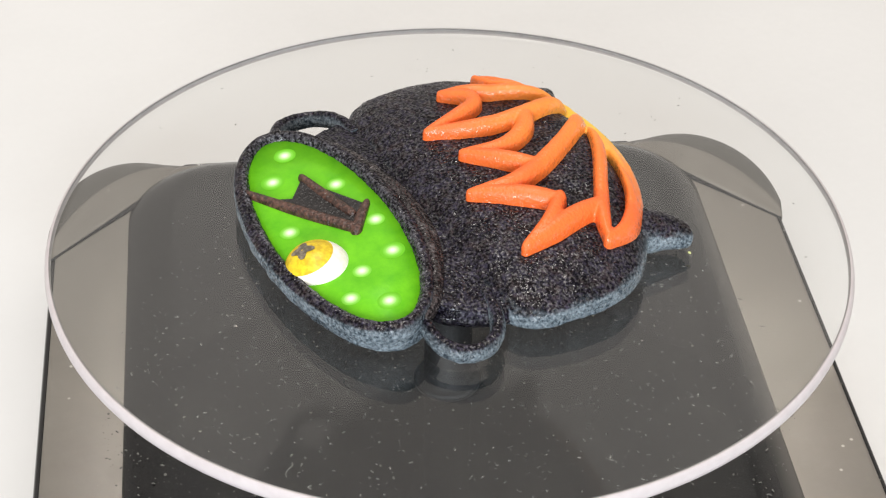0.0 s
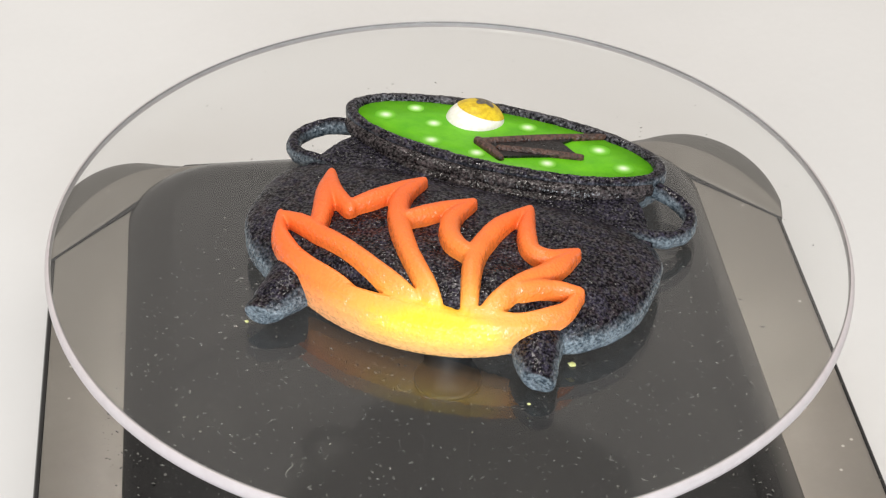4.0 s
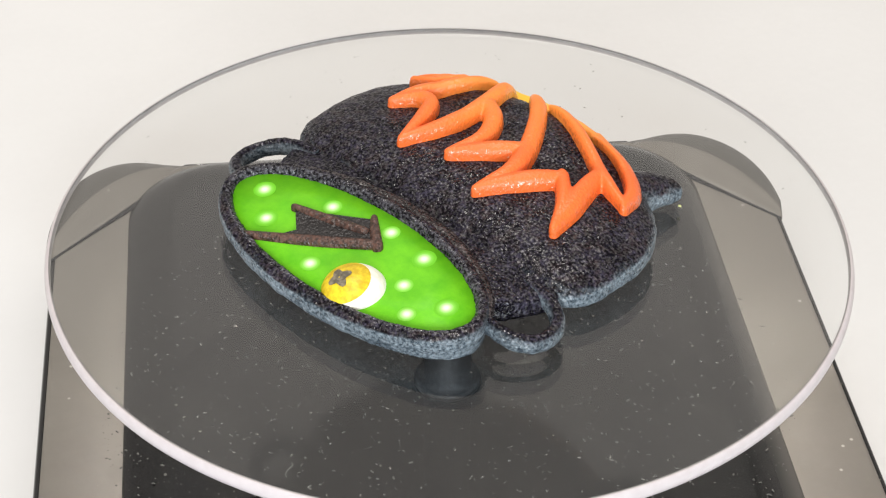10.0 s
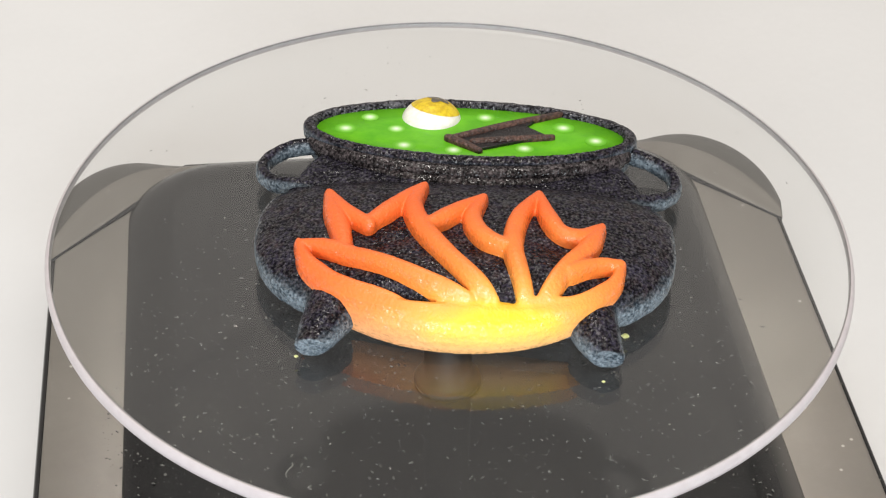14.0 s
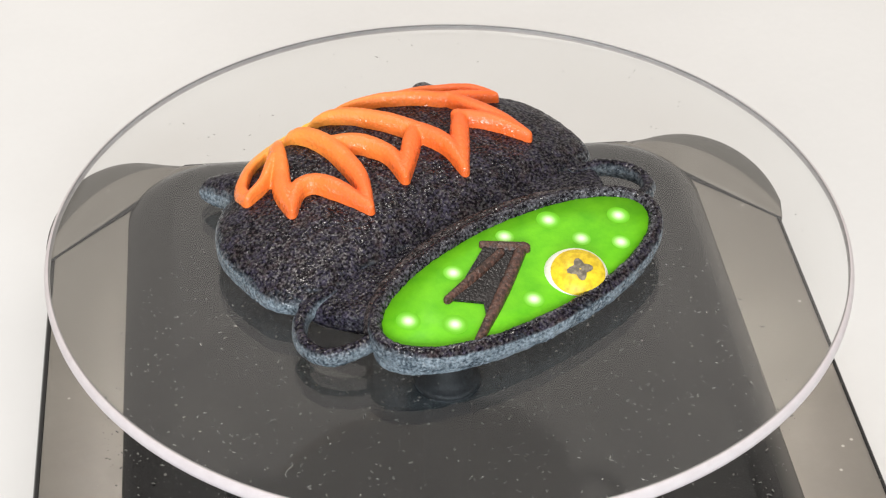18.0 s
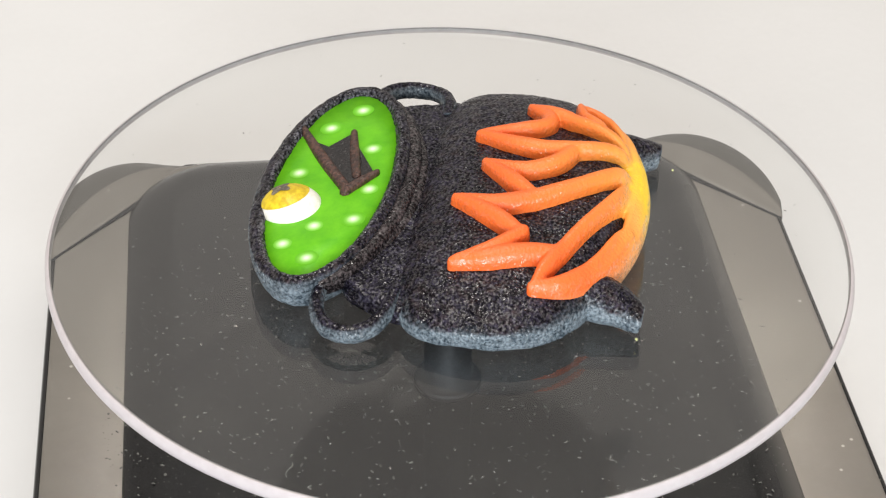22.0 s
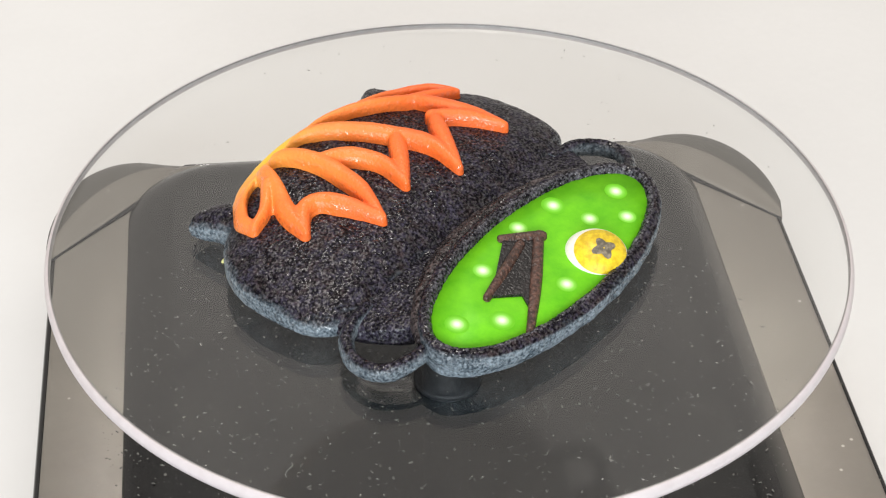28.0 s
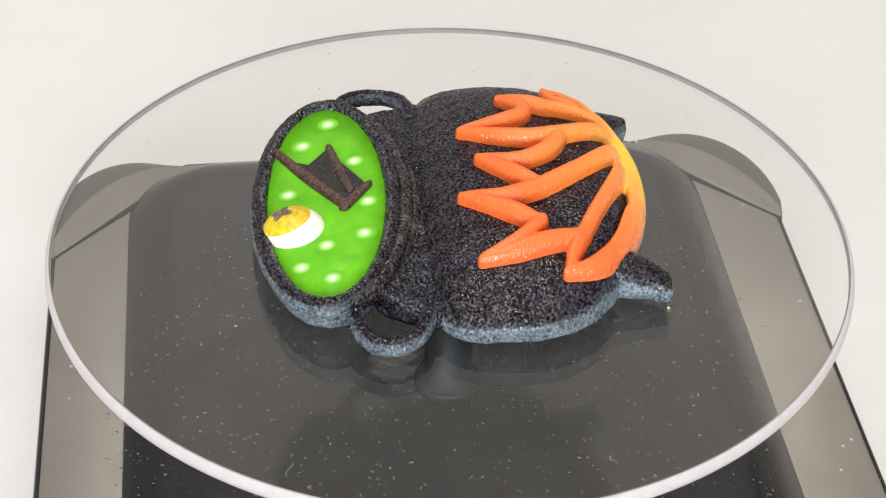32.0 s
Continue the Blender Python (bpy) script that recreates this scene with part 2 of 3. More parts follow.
def loft(rings, cap_first=True, cap_last=True, closed=True):
    """Verts and faces of a skin over rings of equally many points."""
    n = len(rings[0])
    verts = [v for r in rings for v in r]
    faces = []
    for i in range(len(rings) - 1):
        for k in range(n if closed else n - 1):
            a, b = i * n + k, i * n + (k + 1) % n
            faces.append((a, b, b + n, a + n))
    if cap_first:
        faces.append(tuple(range(n)))
    if cap_last:
        faces.append(tuple(range((len(rings) - 1) * n, len(rings) * n)))
    return verts, faces


def ellipse(cx, cy, a, b, z, n=96):
    """z: a number, or a function of x and y."""
    out = []
    for k in range(n):
        t = 2 * math.pi * k / n
        x, y = cx + a * math.cos(t), cy + b * math.sin(t)
        out.append(Vector((x, y, z(x, y) if callable(z) else z)) * MM)
    return out


def smooth_line(points, steps=8):
    """A Catmull-Rom line through points of any length of tuple."""
    p = [np.array(q, float) for q in points]
    p = [2 * p[0] - p[1]] + p + [2 * p[-1] - p[-2]]
    out = []
    for i in range(1, len(p) - 2):
        for k in range(steps):
            t = k / steps
            a, b, c, d = p[i - 1], p[i], p[i + 1], p[i + 2]
            out.append(0.5 * (2 * b + (c - a) * t + (2 * a - 5 * b + 4 * c - d) * t * t + (3 * b - a - 3 * c + d) * t ** 3))
    out.append(p[-2])
    return out


def tube(points, radii, n=12, flat=1.0):
    """A round bar along points, in mm; flat squeezes it in height."""
    rings = []
    for i, q in enumerate(points):
        a, b = Vector(points[max(0, i - 1)]), Vector(points[min(len(points) - 1, i + 1)])
        d = (b - a).normalized()
        side = d.cross(Vector((0, 0, 1))).normalized()
        up = side.cross(d)
        r = radii[i]
        rings.append([(Vector(q) + side * r * math.cos(2 * math.pi * k / n) + up * r * flat * math.sin(2 * math.pi * k / n)) * MM
                      for k in range(n)])
    return loft(rings)


def join(*pieces):
    verts, faces = [], []
    for v, f in pieces:
        base = len(verts)
        verts += list(v)
        faces += [tuple(i + base for i in g) for g in f]
    return verts, faces


# ---- room and table ----
def slab(name, x0, x1, y0, y1, z0, z1, mat, label):
    v = [Vector((x, y, z)) for z in (z0, z1) for x, y in ((x0, y0), (x1, y0), (x1, y1), (x0, y1))]
    f = [(0, 1, 2, 3), (4, 5, 6, 7), (0, 1, 5, 4), (1, 2, 6, 5), (2, 3, 7, 6), (3, 0, 4, 7)]
    ob = part(name, v, f, mat, smooth=False)
    return tagged(ob, label, name.split("_")[0], kind="structure")


slab("floor", -8, 8, -8, 8, -0.80, -0.75, WALL, "plain pale floor under the table")


def build_table():
    top = new("table")
    tagged(top, "plain matt white table under the turntable", "table")
    rings = []
    for inset, z in ((3, -30), (0, -27), (0, -3), (1, -0.8), (3, 0)):
        rings.append([Vector((x, y, z)) * MM for x, y in rounded_rect(800 - inset, 600 - inset, 30, 12)])
    part("tabletop", *loft(rings), TABLE, top)
    for sx in (-1, 1):
        for sy in (-1, 1):
            part("leg", *loft([ellipse(sx * 740, sy * 540, 25, 25, z, 20) for z in (-750, -28)]), TABLE, top)
    return top


def rounded_rect(a, b, r, per=24):
    """Outline points, counter-clockwise, with per points to a corner and straight sides split alike."""
    out = []
    for sx, sy, t0 in ((1, 1, 0), (-1, 1, 90), (-1, -1, 180), (1, -1, 270)):
        for k in range(per + 1):
            t = radians(t0 + 90 * k / per)
            out.append((sx * (a - r) + r * math.cos(t), sy * (b - r) + r * math.sin(t)))
    full = []
    for i, q in enumerate(out):
        full.append(q)
        nxt = out[(i + 1) % len(out)]
        if i % (per + 1) == per:
            for k in range(1, per):
                s = k / per
                full.append((q[0] + (nxt[0] - q[0]) * s, q[1] + (nxt[1] - q[1]) * s))
    return full


build_table()

# ---- turntable ----
YAW = 7.0


def housing_height(u, v):
    """Top of the grey housing in mm, with its four corner facets."""
    z = FLANK / MM
    c = (abs(u) + abs(v) - 119) / math.sqrt(2)
    if c > 0:
        z -= max(0.0, min(9.0, (c - 3.0) * 1.1))
    return z


def build_turntable():
    t = new("turntable_base")
    t.matrix_world = pose(0, 0, 0, 0, 0, YAW) @ pose(0, 0.0022, 0)
    tagged(t, "low grey plastic turntable base with a glossy black top panel", "turntable")
    rings = [[Vector((u, v, 0.6)) * MM for u, v in rounded_rect(74.0, 74.0, 19, 60)]]
    for k, drop in ((0.0, 3.2), (0.0, 1.6), (0.15, 0.9), (0.5, 0.35), (1.1, 0.2), (1.25, 0.9)):
        rings.append([Vector((u, v, housing_height(u, v) - drop)) * MM for u, v in rounded_rect(75.5 - k, 75.5 - k, 20 - k, 60)])
    part("edge_trim", *loft(rings, True, False), BLACK, t, "thin black trim round the housing")
    rings = []
    for k, drop in ((1.2, 1.0), (1.25, 0.15), (1.7, 0.03), (2.6, 0.0)):
        rings.append([Vector((u, v, housing_height(u, v) - drop)) * MM for u, v in rounded_rect(75.5 - k, 75.5 - k, 20 - k, 60)])
    for k in [3.2 + 0.6 * i for i in range(40)] + [28, 34, 40]:
        rings.append([Vector((u, v, housing_height(u, v))) * MM for u, v in rounded_rect(75.5 - k, 75.5 - k, max(20 - k, 2), 60)])
    part("housing", *loft(rings, False, True), GREY, t, "satin grey plastic housing with sloping corners")
    for sx in (-1, 1):
        for sy in (-1, 1):
            rings = []
            edge = [(75.4, 44.2)] + [(52.0 + 24.6 * math.cos(radians(3 * k)) ** 0.82, 50.0 + 29.4 * abs(math.sin(radians(3 * k))) ** 0.82) for k in range(30)] + [(42.0, 77.8)]
            def across(steps):
                """Rows of the cover from the seam (0) out to the rounded edge (1)."""
                out = []
                for w, dz in steps:
                    row = []
                    for k, (eu, ev) in enumerate(edge):
                        q = k / (len(edge) - 1)
                        iu, iv = 75.2 + (44.0 - 75.2) * q, 43.5 + (75.2 - 43.5) * q
                        row.append(Vector((sx * (iu + (eu - iu) * w), sy * (iv + (ev - iv) * w), FLANK / MM + dz * (0.35 + 0.65 * math.sin(math.pi * q)) - 3.5 * q ** 6)) * MM)
                    out.append(row)
                return out
            rings = across(((0.0, -1.6), (0.0, 0.1), (0.03, 0.4), (0.1, 0.55), (0.25, 0.6), (0.38, 0.9), (0.46, 1.1), (0.52, 1.05)))
            skirt = across(((0.52, 1.03), (0.6, 1.0), (0.7, 0.8), (0.82, 0.5), (0.92, 0.0), (0.97, -0.8), (1.0, -2.5), (1.0, -16.0)))
            part("corner_skirt", *loft(skirt, False, False, closed=False), GREY_SHADED, t, "dark rounded skirt of the corner cover")
            seam = [(sx * (75.0 - 31.0 * q / 10), sy * (43.6 + 31.6 * q / 10), FLANK / MM + 0.12) for q in range(7)]
            part("seam", *tube(seam, [0.22, 0.26, 0.3, 0.36, 0.46, 0.6, 0.75], 8), MATT, t, "dark seam in front of the corner cover")
            part("corner_cover", *loft(rings, False, False, closed=False), GREY, t, "glossy grey rounded corner cover")
    rings = []
    def level(k, z):
        return [Vector((u, v, DECK / MM + z)) * MM for u, v in rounded_rect(60 - k, 74.6 - k, max(20 - k, 3))]

    part("top_panel", *loft([level(k, z) for k, z in ((9.5, -3.0), (9.5, 0.0), (12.0, 0.0), (30.0, 0.0))]), BLACK, t, "dusty glossy black top panel", smooth=False)
    part("panel_edge", *loft([level(k, z) for k, z in ((0.0, -9.0), (0.0, -2.7), (0.8, -2.05), (2.0, -1.35), (3.5, -0.78), (5.2, -0.34), (7.2, -0.09), (9.5, 0.0))], False, False), PANEL_SHEEN, t,
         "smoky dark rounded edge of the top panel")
    under = (DISC_TOP / MM) - 4.0
    prof = ((6.2, DECK / MM), (6.2, DECK / MM + 0.8), (5.8, DECK / MM + 1.2), (4.4, DECK / MM + 1.5), (4.2, under - 3.0), (4.6, under - 2.2),
            (7.0, under - 1.8), (7.0, under))
    part("spindle", *loft([ellipse(0, -2.2, r, r, z, 48) for r, z in prof]), MATT, t, "black spindle that carries the glass plate")
    for sx in (-1, 1):
        for sy in (-1, 1):
            part("rubber_foot", *loft([ellipse(sx * 58, sy * 60, 6, 6, z, 20) for z in (0.0, 0.9)]), BLACK, t)
    return t


build_turntable()


def specks(count, seed, radius, inner, z, lo, hi):
    """Tiny uneven flakes scattered on a disc, as one mesh."""
    rnd = random.Random(seed)
    verts, faces = [], []
    for _ in range(count):
        r, a = radius * math.sqrt(rnd.uniform((inner / radius) ** 2, 1)), rnd.uniform(0, 6.283)
        s = lo + (hi - lo) * rnd.random() ** 4
        q, long = rnd.uniform(0, 3.14), rnd.uniform(1.0, 2.6)
        base = len(verts)
        for k in range(5):
            t = q + 0.3 * rnd.random()
            e = 2 * math.pi * k / 5
            x, y = s * long * math.cos(e) * rnd.uniform(0.7, 1.2), s * math.sin(e) * rnd.uniform(0.7, 1.2)
            verts.append(Vector((r * math.cos(a) + x * math.cos(t) - y * math.sin(t), r * math.sin(a) + x * math.sin(t) + y * math.cos(t), z)) * MM)
        verts.append(Vector((r * math.cos(a), r * math.sin(a), z + s * 0.8)) * MM)
        faces += [(base + k, base + (k + 1) % 5, base + 5) for k in range(5)]
    return verts, faces


# ---- glass plate ----
def build_plate():
    plate = new("glass_plate")
    tagged(plate, "round clear glass plate with a rounded polished edge", "glass plate")
    n, r, th = 240, 69.9, 2.8
    prof = [(r - 1.0 + 1.0 * math.cos(radians(a)), -th / 2 + th / 2 * math.sin(radians(a))) for a in range(-90, 91, 12)]
    verts, faces = loft([ellipse(-0.15, 0.11, q, q, z, n) for q, z in prof])
    ob = part("plate", verts, faces, GLASS, plate, smooth=False)
    ob.data.materials.append(EDGE)
    for f in ob.data.polygons:
        f.use_smooth = len(f.vertices) == 4
        f.material_index = 1 if f.use_smooth else 0
    ob.visible_shadow = False
    skin = [(q + d * math.cos(radians(a)), z + d * math.sin(radians(a))) for d, way in ((0.05, 1), (0.02, -1))
            for (q, z), a in list(zip(prof, range(-90, 91, 12)))[1:-1][::way]]
    band = part("edge_band", *loft([ellipse(-0.15, 0.11, q, q, z, n) for q, z in skin + skin[:1]], False, False), EDGE_LIT, plate, "white ground edge of the glass")
    band.visible_shadow = False
    dust = part("dust", *specks(1300, 5, 64, 0, 0.02, 0.02, 0.15), DUST, plate, "pale dust specks lying on the glass", smooth=False)
    tagged(dust, kind="stuff")
    return plate


PLATE = build_plate()

# ---- cauldron ornament ----
BODY_C, BODY_A, BODY_BACK, BODY_FRONT = (-2.9, 7.6), 35.7, 23.2, 15.2
ROUND_BACK, ROUND_FRONT = 2.5, 3.7


def dome(x, y):
    """Height of the cushion-shaped pot over the plate, in mm: a low wall, a belly that rises to the fire and is steep behind it."""
    dy = y - BODY_C[1]
    p = ROUND_BACK if dy > 0 else ROUND_FRONT
    q = (abs((x - BODY_C[0]) / BODY_A) ** p + abs(dy / (BODY_BACK if dy > 0 else BODY_FRONT)) ** p) ** (1 / p)
    n = 2.1 + 6.5 * max(0.0, 1 - math.hypot((x + 5.0) / 24.0, (y - 30.0) / 16.0))
    low = 4.2 - 1.0 * max(0.0, min(1.0, -dy / 13.0)) * min(q, 1.0) ** 4
    return low + (6.6 + 0.085 * (y - 9.0) - 0.004 * (x + 3.0)) * max(0.0, 1 - min(q, 1.0) ** n) ** 0.54


def belly(q, z, less=0.0, n=140):
    """One level line of the pot's body, flatter towards the neck."""
    out = []
    for k in range(n):
        t = 2 * math.pi * k / n
        c, d = math.cos(t), math.sin(t)
        e = 2 / (ROUND_BACK if d > 0 else ROUND_FRONT)
        x = BODY_C[0] + (BODY_A * q - less) * math.copysign(abs(c) ** e, c)
        y = BODY_C[1] + ((BODY_BACK if d > 0 else BODY_FRONT) * q - less) * math.copysign(abs(d) ** e, d)
        out.append(Vector((x, y, z(x, y))) * MM)
    return out


def rim_top(x, y):
    return 9.3 + 0.163 * (y + 9.2)


def liquid_top(x, y):
    return 7.3 + 0.155 * (y + 14.4)


def ribbon(points, widths, rise, surface=dome, sink=0.8, n=10, steps=7):
    rows = smooth_line([(x, y, w) for (x, y), w in zip(points, widths)], steps)
    for at, nxt in ((0, 1), (-1, -2)):
        d = (rows[at] - rows[nxt])[:2]
        d = d / np.hypot(*d)
        w = rows[at][2]
        far = [np.array([*(rows[at][:2] + d * w * g), w * h]) for g, h in ((0.25, 0.8), (0.42, 0.4))]
        rows = far[::-1] + rows if at == 0 else rows + far
    rings = []
    for i, (x, y, w) in enumerate(rows):
        a, b = rows[max(0, i - 1)], rows[min(len(rows) - 1, i + 1)]
        d = Vector((b[0] - a[0], b[1] - a[1])).normalized()
        s = Vector((-d.y, d.x))
        high = rise * min(1.0, 0.5 + 0.5 * w / max(r[2] for r in rows))
        ring = []
        for k in range(n):
            t = math.pi * k / (n - 1)
            px, py = x + s.x * math.cos(t) * w / 2, y + s.y * math.cos(t) * w / 2
            ring.append(Vector((px, py, surface(px, py) - 0.15 + high * math.sin(t) ** 0.7)) * MM)
        for k in (1, 0):
            px, py = x + s.x * (2 * k - 1) * -w / 2, y + s.y * (2 * k - 1) * -w / 2
            ring.append(Vector((px, py, surface(x, y) - sink - 1.5)) * MM)
        rings.append(ring)
    return loft(rings)


def build_cauldron():
    pot = new("cauldron_ornament")
    tagged(pot, "black 3D-printed cauldron ornament with orange flames and green brew", "ornament")
    # body
    rings = [belly(1.0, lambda x, y: 0.05, 3.4), belly(1.0, lambda x, y: 0.6, 2.0), belly(1.0, lambda x, y: 1.2, 0.8), belly(1.0, lambda x, y: 1.9, 0.15)]
    for q in (1.0, 0.997, 0.99, 0.975, 0.955, 0.93, 0.90, 0.86, 0.81, 0.75, 0.68, 0.6, 0.5, 0.4, 0.3, 0.2, 0.1, 0.02):
        rings.append(belly(q, dome))
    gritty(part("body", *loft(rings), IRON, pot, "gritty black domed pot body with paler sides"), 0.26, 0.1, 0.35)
    # mouth rim
    cx, cy, a, b = -2.5, -21.4, 30.2, 12.4

    def lower(d):
        return lambda x, y: max(0.1, rim_top(x, y) - d)

    prof = [ellipse(cx, cy + 0.4, a - 3.6, b - 2.6, 0.05), ellipse(cx, cy + 0.2, a - 2.2, b - 1.3, 0.6), ellipse(cx, cy - 0.1, a - 0.9, b - 0.2, 1.2), ellipse(cx, cy - 0.2, a - 0.4, b + 0.2, lambda x, y: max(1.6, rim_top(x, y) - 3.4)),
            ellipse(cx, cy - 0.2, a, b + 0.5, lambda x, y: max(2.1, rim_top(x, y) - 2.6)), ellipse(cx, cy - 0.2, a, b + 0.5, lower(0.7)), ellipse(cx, cy, a - 0.5, b - 0.5, lower(0.1)),
            ellipse(cx, cy, a - 1.4, b - 1.2, lower(0.0)), ellipse(cx, cy, a - 2.1, b - 1.8, lower(0.3)), ellipse(cx, cy, a - 2.3, b - 2.0, lower(1.0)),
            ellipse(cx, cy, a - 2.3, b - 2.0, lower(3.0))]
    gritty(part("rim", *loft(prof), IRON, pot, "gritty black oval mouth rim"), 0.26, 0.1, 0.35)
    # neck: a broad flat collar between the rim and the belly, with a bead along the rim
    def collar(q, z):
        out = []
        for k in range(120):
            t = 2 * math.pi * k / 120
            c, n = math.cos(t), math.sin(t)
            y = -6.2 + 10.8 * q * math.copysign(abs(n) ** 0.6, n)
            x = cx - 0.5 + (29.6 * q + max(0.0, min(2.6, 0.4 * (y + 11.0)))) * math.copysign(abs(c) ** 0.5, c)
            out.append(Vector((x, y, z(x, y))) * MM)
        return out

    def collar_top(x, y):
        return 4.4 + 2.2 * max(0.0, 1 - min(1.0, abs(x - cx) / 30.5) ** 3.2) ** 0.6

    gritty(part("neck", *loft([collar(0.88, lambda x, y: 0.05), collar(0.96, lambda x, y: 1.0), collar(1.0, lambda x, y: min(2.4, collar_top(x, y) - 1.2)),
                        collar(0.985, lambda x, y: collar_top(x, y) - 0.3), collar(0.94, collar_top), collar(0.6, collar_top), collar(0.1, collar_top)]), PLAIN_IRON, pot), 0.26, 0.1, 0.35)
    for da, db, drop, r in ((1.4, 1.1, 2.6, 1.6), (2.6, 2.7, 4.0, 1.5)):
        pts = []
        for k in range(41):
            t = radians(14 + 152 * k / 40)
            x, y = cx + (a - da) * math.cos(t), cy + (b + db) * math.sin(t)
            pts.append((x, y, max(2.5, rim_top(x, y) - drop)))
        gritty(part("neck_bead", *tube(pts, [r] * len(pts), 12), NECK, pot, "brownish black ridge behind the rim"), 0.26, 0.1, 0.35)
    # varnish pooled inside the rim
    pool = [ellipse(cx, cy, a - 1.0, b - 0.8, lower(0.02)), ellipse(cx, cy, a - 1.6, b - 1.4, lower(-0.02)), ellipse(cx, cy, a - 2.1, b - 1.9, lower(0.35)),
            ellipse(cx, cy, a - 2.5, b - 2.3, lower(1.0)), ellipse(cx, cy, a - 2.5, b - 2.3, lower(1.9)), ellipse(cx, cy, a - 1.6, b - 1.4, lower(1.9))]
    gritty(part("varnish", *loft(pool + pool[:1], False, False), WET, pot, "wet glossy black varnish pooled inside the rim"), 0.2, 0.16, 0.3, 1)
    # liquid
    part("brew", *loft([ellipse(cx, cy, (a - 2.2) * q, (b - 1.9) * q, (lambda x, y, q=q: liquid_top(x, y) - (1.5 if q > 1 else 0))) for q in (1.001, 1.0, 0.6, 0.2)]),
         LIQUID, pot, "glossy bright green brew")
    # handles
    for way in ([(22.0, -17.6, 4.8), (26.0, -17.6, 4.4), (30.4, -17.0, 3.5), (33.2, -14.8, 2.9), (34.1, -11.8, 2.8), (33.2, -8.9, 3.0), (30.9, -6.8, 3.5), (27.8, -5.7, 4.0), (23.0, -5.2, 4.2)],
                [(-27.0, -19.4, 4.8), (-31.6, -19.0, 4.4), (-36.0, -17.8, 3.5), (-38.6, -15.6, 2.9), (-39.4, -12.4, 2.8), (-38.7, -9.3, 3.0), (-36.6, -6.9, 3.5), (-33.4, -5.6, 4.0), (-28.5, -5.0, 4.2)]):
        line = smooth_line(way, 9)
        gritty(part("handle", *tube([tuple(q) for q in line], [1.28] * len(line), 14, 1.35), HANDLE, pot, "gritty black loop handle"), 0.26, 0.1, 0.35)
    # feet
    for x0, y0, x1, y1 in ((17.6, 25.5, 20.6, 35.4), (-23.6, 25.0, -26.6, 34.8)):
        rows = smooth_line([(x0, y0, 3.9, 4.9), (x0 + (x1 - x0) * 0.5, y0 + (y1 - y0) * 0.5, 3.3, 3.9), (x1, y1 - 1.6, 2.6, 2.9), (x1 + (x1 - x0) * 0.04, y1 - 0.4, 2.4, 2.5)], 5)
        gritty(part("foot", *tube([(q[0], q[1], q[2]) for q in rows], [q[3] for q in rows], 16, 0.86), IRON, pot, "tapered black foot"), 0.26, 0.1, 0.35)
    # flames
    strokes = [
        ([(24.5, 17.0), (22.0, 22.4), (15.5, 27.4), (6.0, 31.0)], [1.2, 3.0, 3.0, 2.8]),
        ([(24.2, 17.3), (18.8, 19.2), (11.4, 23.0), (3.6, 27.2), (-4.0, 30.6)], [1.2, 2.7, 2.5, 2.5, 2.8]),
        ([(20.8, 3.4), (19.4, 9.0), (17.9, 14.0), (16.4, 20.4)], [0.9, 3.4, 3.6, 3.0]),
        ([(20.6, 3.6), (17.4, 9.6), (13.0, 14.0)], [0.9, 2.8, 2.6]),
        ([(13.4, 13.6), (9.6, 9.0), (4.5, 1.4)], [2.8, 3.4, 0.9]),
        ([(4.5, 1.4), (6.0, 8.4), (3.6, 15.5), (-1.5, 23.5), (-8.0, 30.5)], [0.9, 3.4, 3.6, 3.2, 3.0]),
        ([(3.6, 14.5), (-0.5, 10.5), (-5.7, 5.1)], [3.0, 3.2, 0.9]),
        ([(-5.7, 5.1), (-4.0, 11.5), (-6.4, 17.2), (-11.0, 20.0)], [0.9, 3.2, 3.6, 3.2]),
        ([(-15.0, 2.7), (-11.6, 11.0), (-11.0, 20.0), (-13.5, 30.0)], [0.9, 3.3, 3.4, 2.8]),
        ([(-15.0, 2.7), (-16.6, 9.5), (-18.8, 13.8), (-22.0, 14.2), (-25.6, 10.6)], [0.9, 3.2, 3.2, 3.0, 0.9]),
        ([(-25.6, 10.6), (-23.6, 16.0), (-20.0, 22.0), (-16.0, 29.5)], [0.9, 3.2, 3.0, 2.8]),
        ([(-28.8, 19.2), (-24.4, 20.6), (-20.0, 24.0)], [0.9, 2.2, 2.2]),
        ([(-28.8, 19.2), (-27.2, 23.6), (-21.8, 28.2), (-14.0, 30.4)], [0.9, 2.4, 2.6, 3.2]),
    ]
    # the glowing foot of the fire bulges over the pot's lower edge
    rings = []
    for k in range(57):
        u = k / 56
        t = radians(33) + radians(93) * u
        e = max(0.05, math.sin(math.pi * u) ** 0.75)
        ez = max(0.05, math.sin(math.pi * u)) ** 0.35
        x0 = -4.6 + 34.2 * math.cos(t)
        deep = 1.2 + 2.4 * math.exp(-((x0 + 9.0) / 8.5) ** 2)
        row = []
        for out, z, inner in ((-0.3, 0.4, 0), (0.6, 0.7, 0), (1.3, 1.9, 0), (1.8, 3.9, 0), (1.9, 5.8, 0), (1.4, 7.5, 0), (0.1, 8.9, 0), (-0.33, 9.5, 1), (-0.66, 9.6, 1), (-1.0, 9.3, 1),
                              (-1.1, 8.6, 1), (-1.1, 1.2, 1)):
            f = out * e * (deep if inner else 1.0)
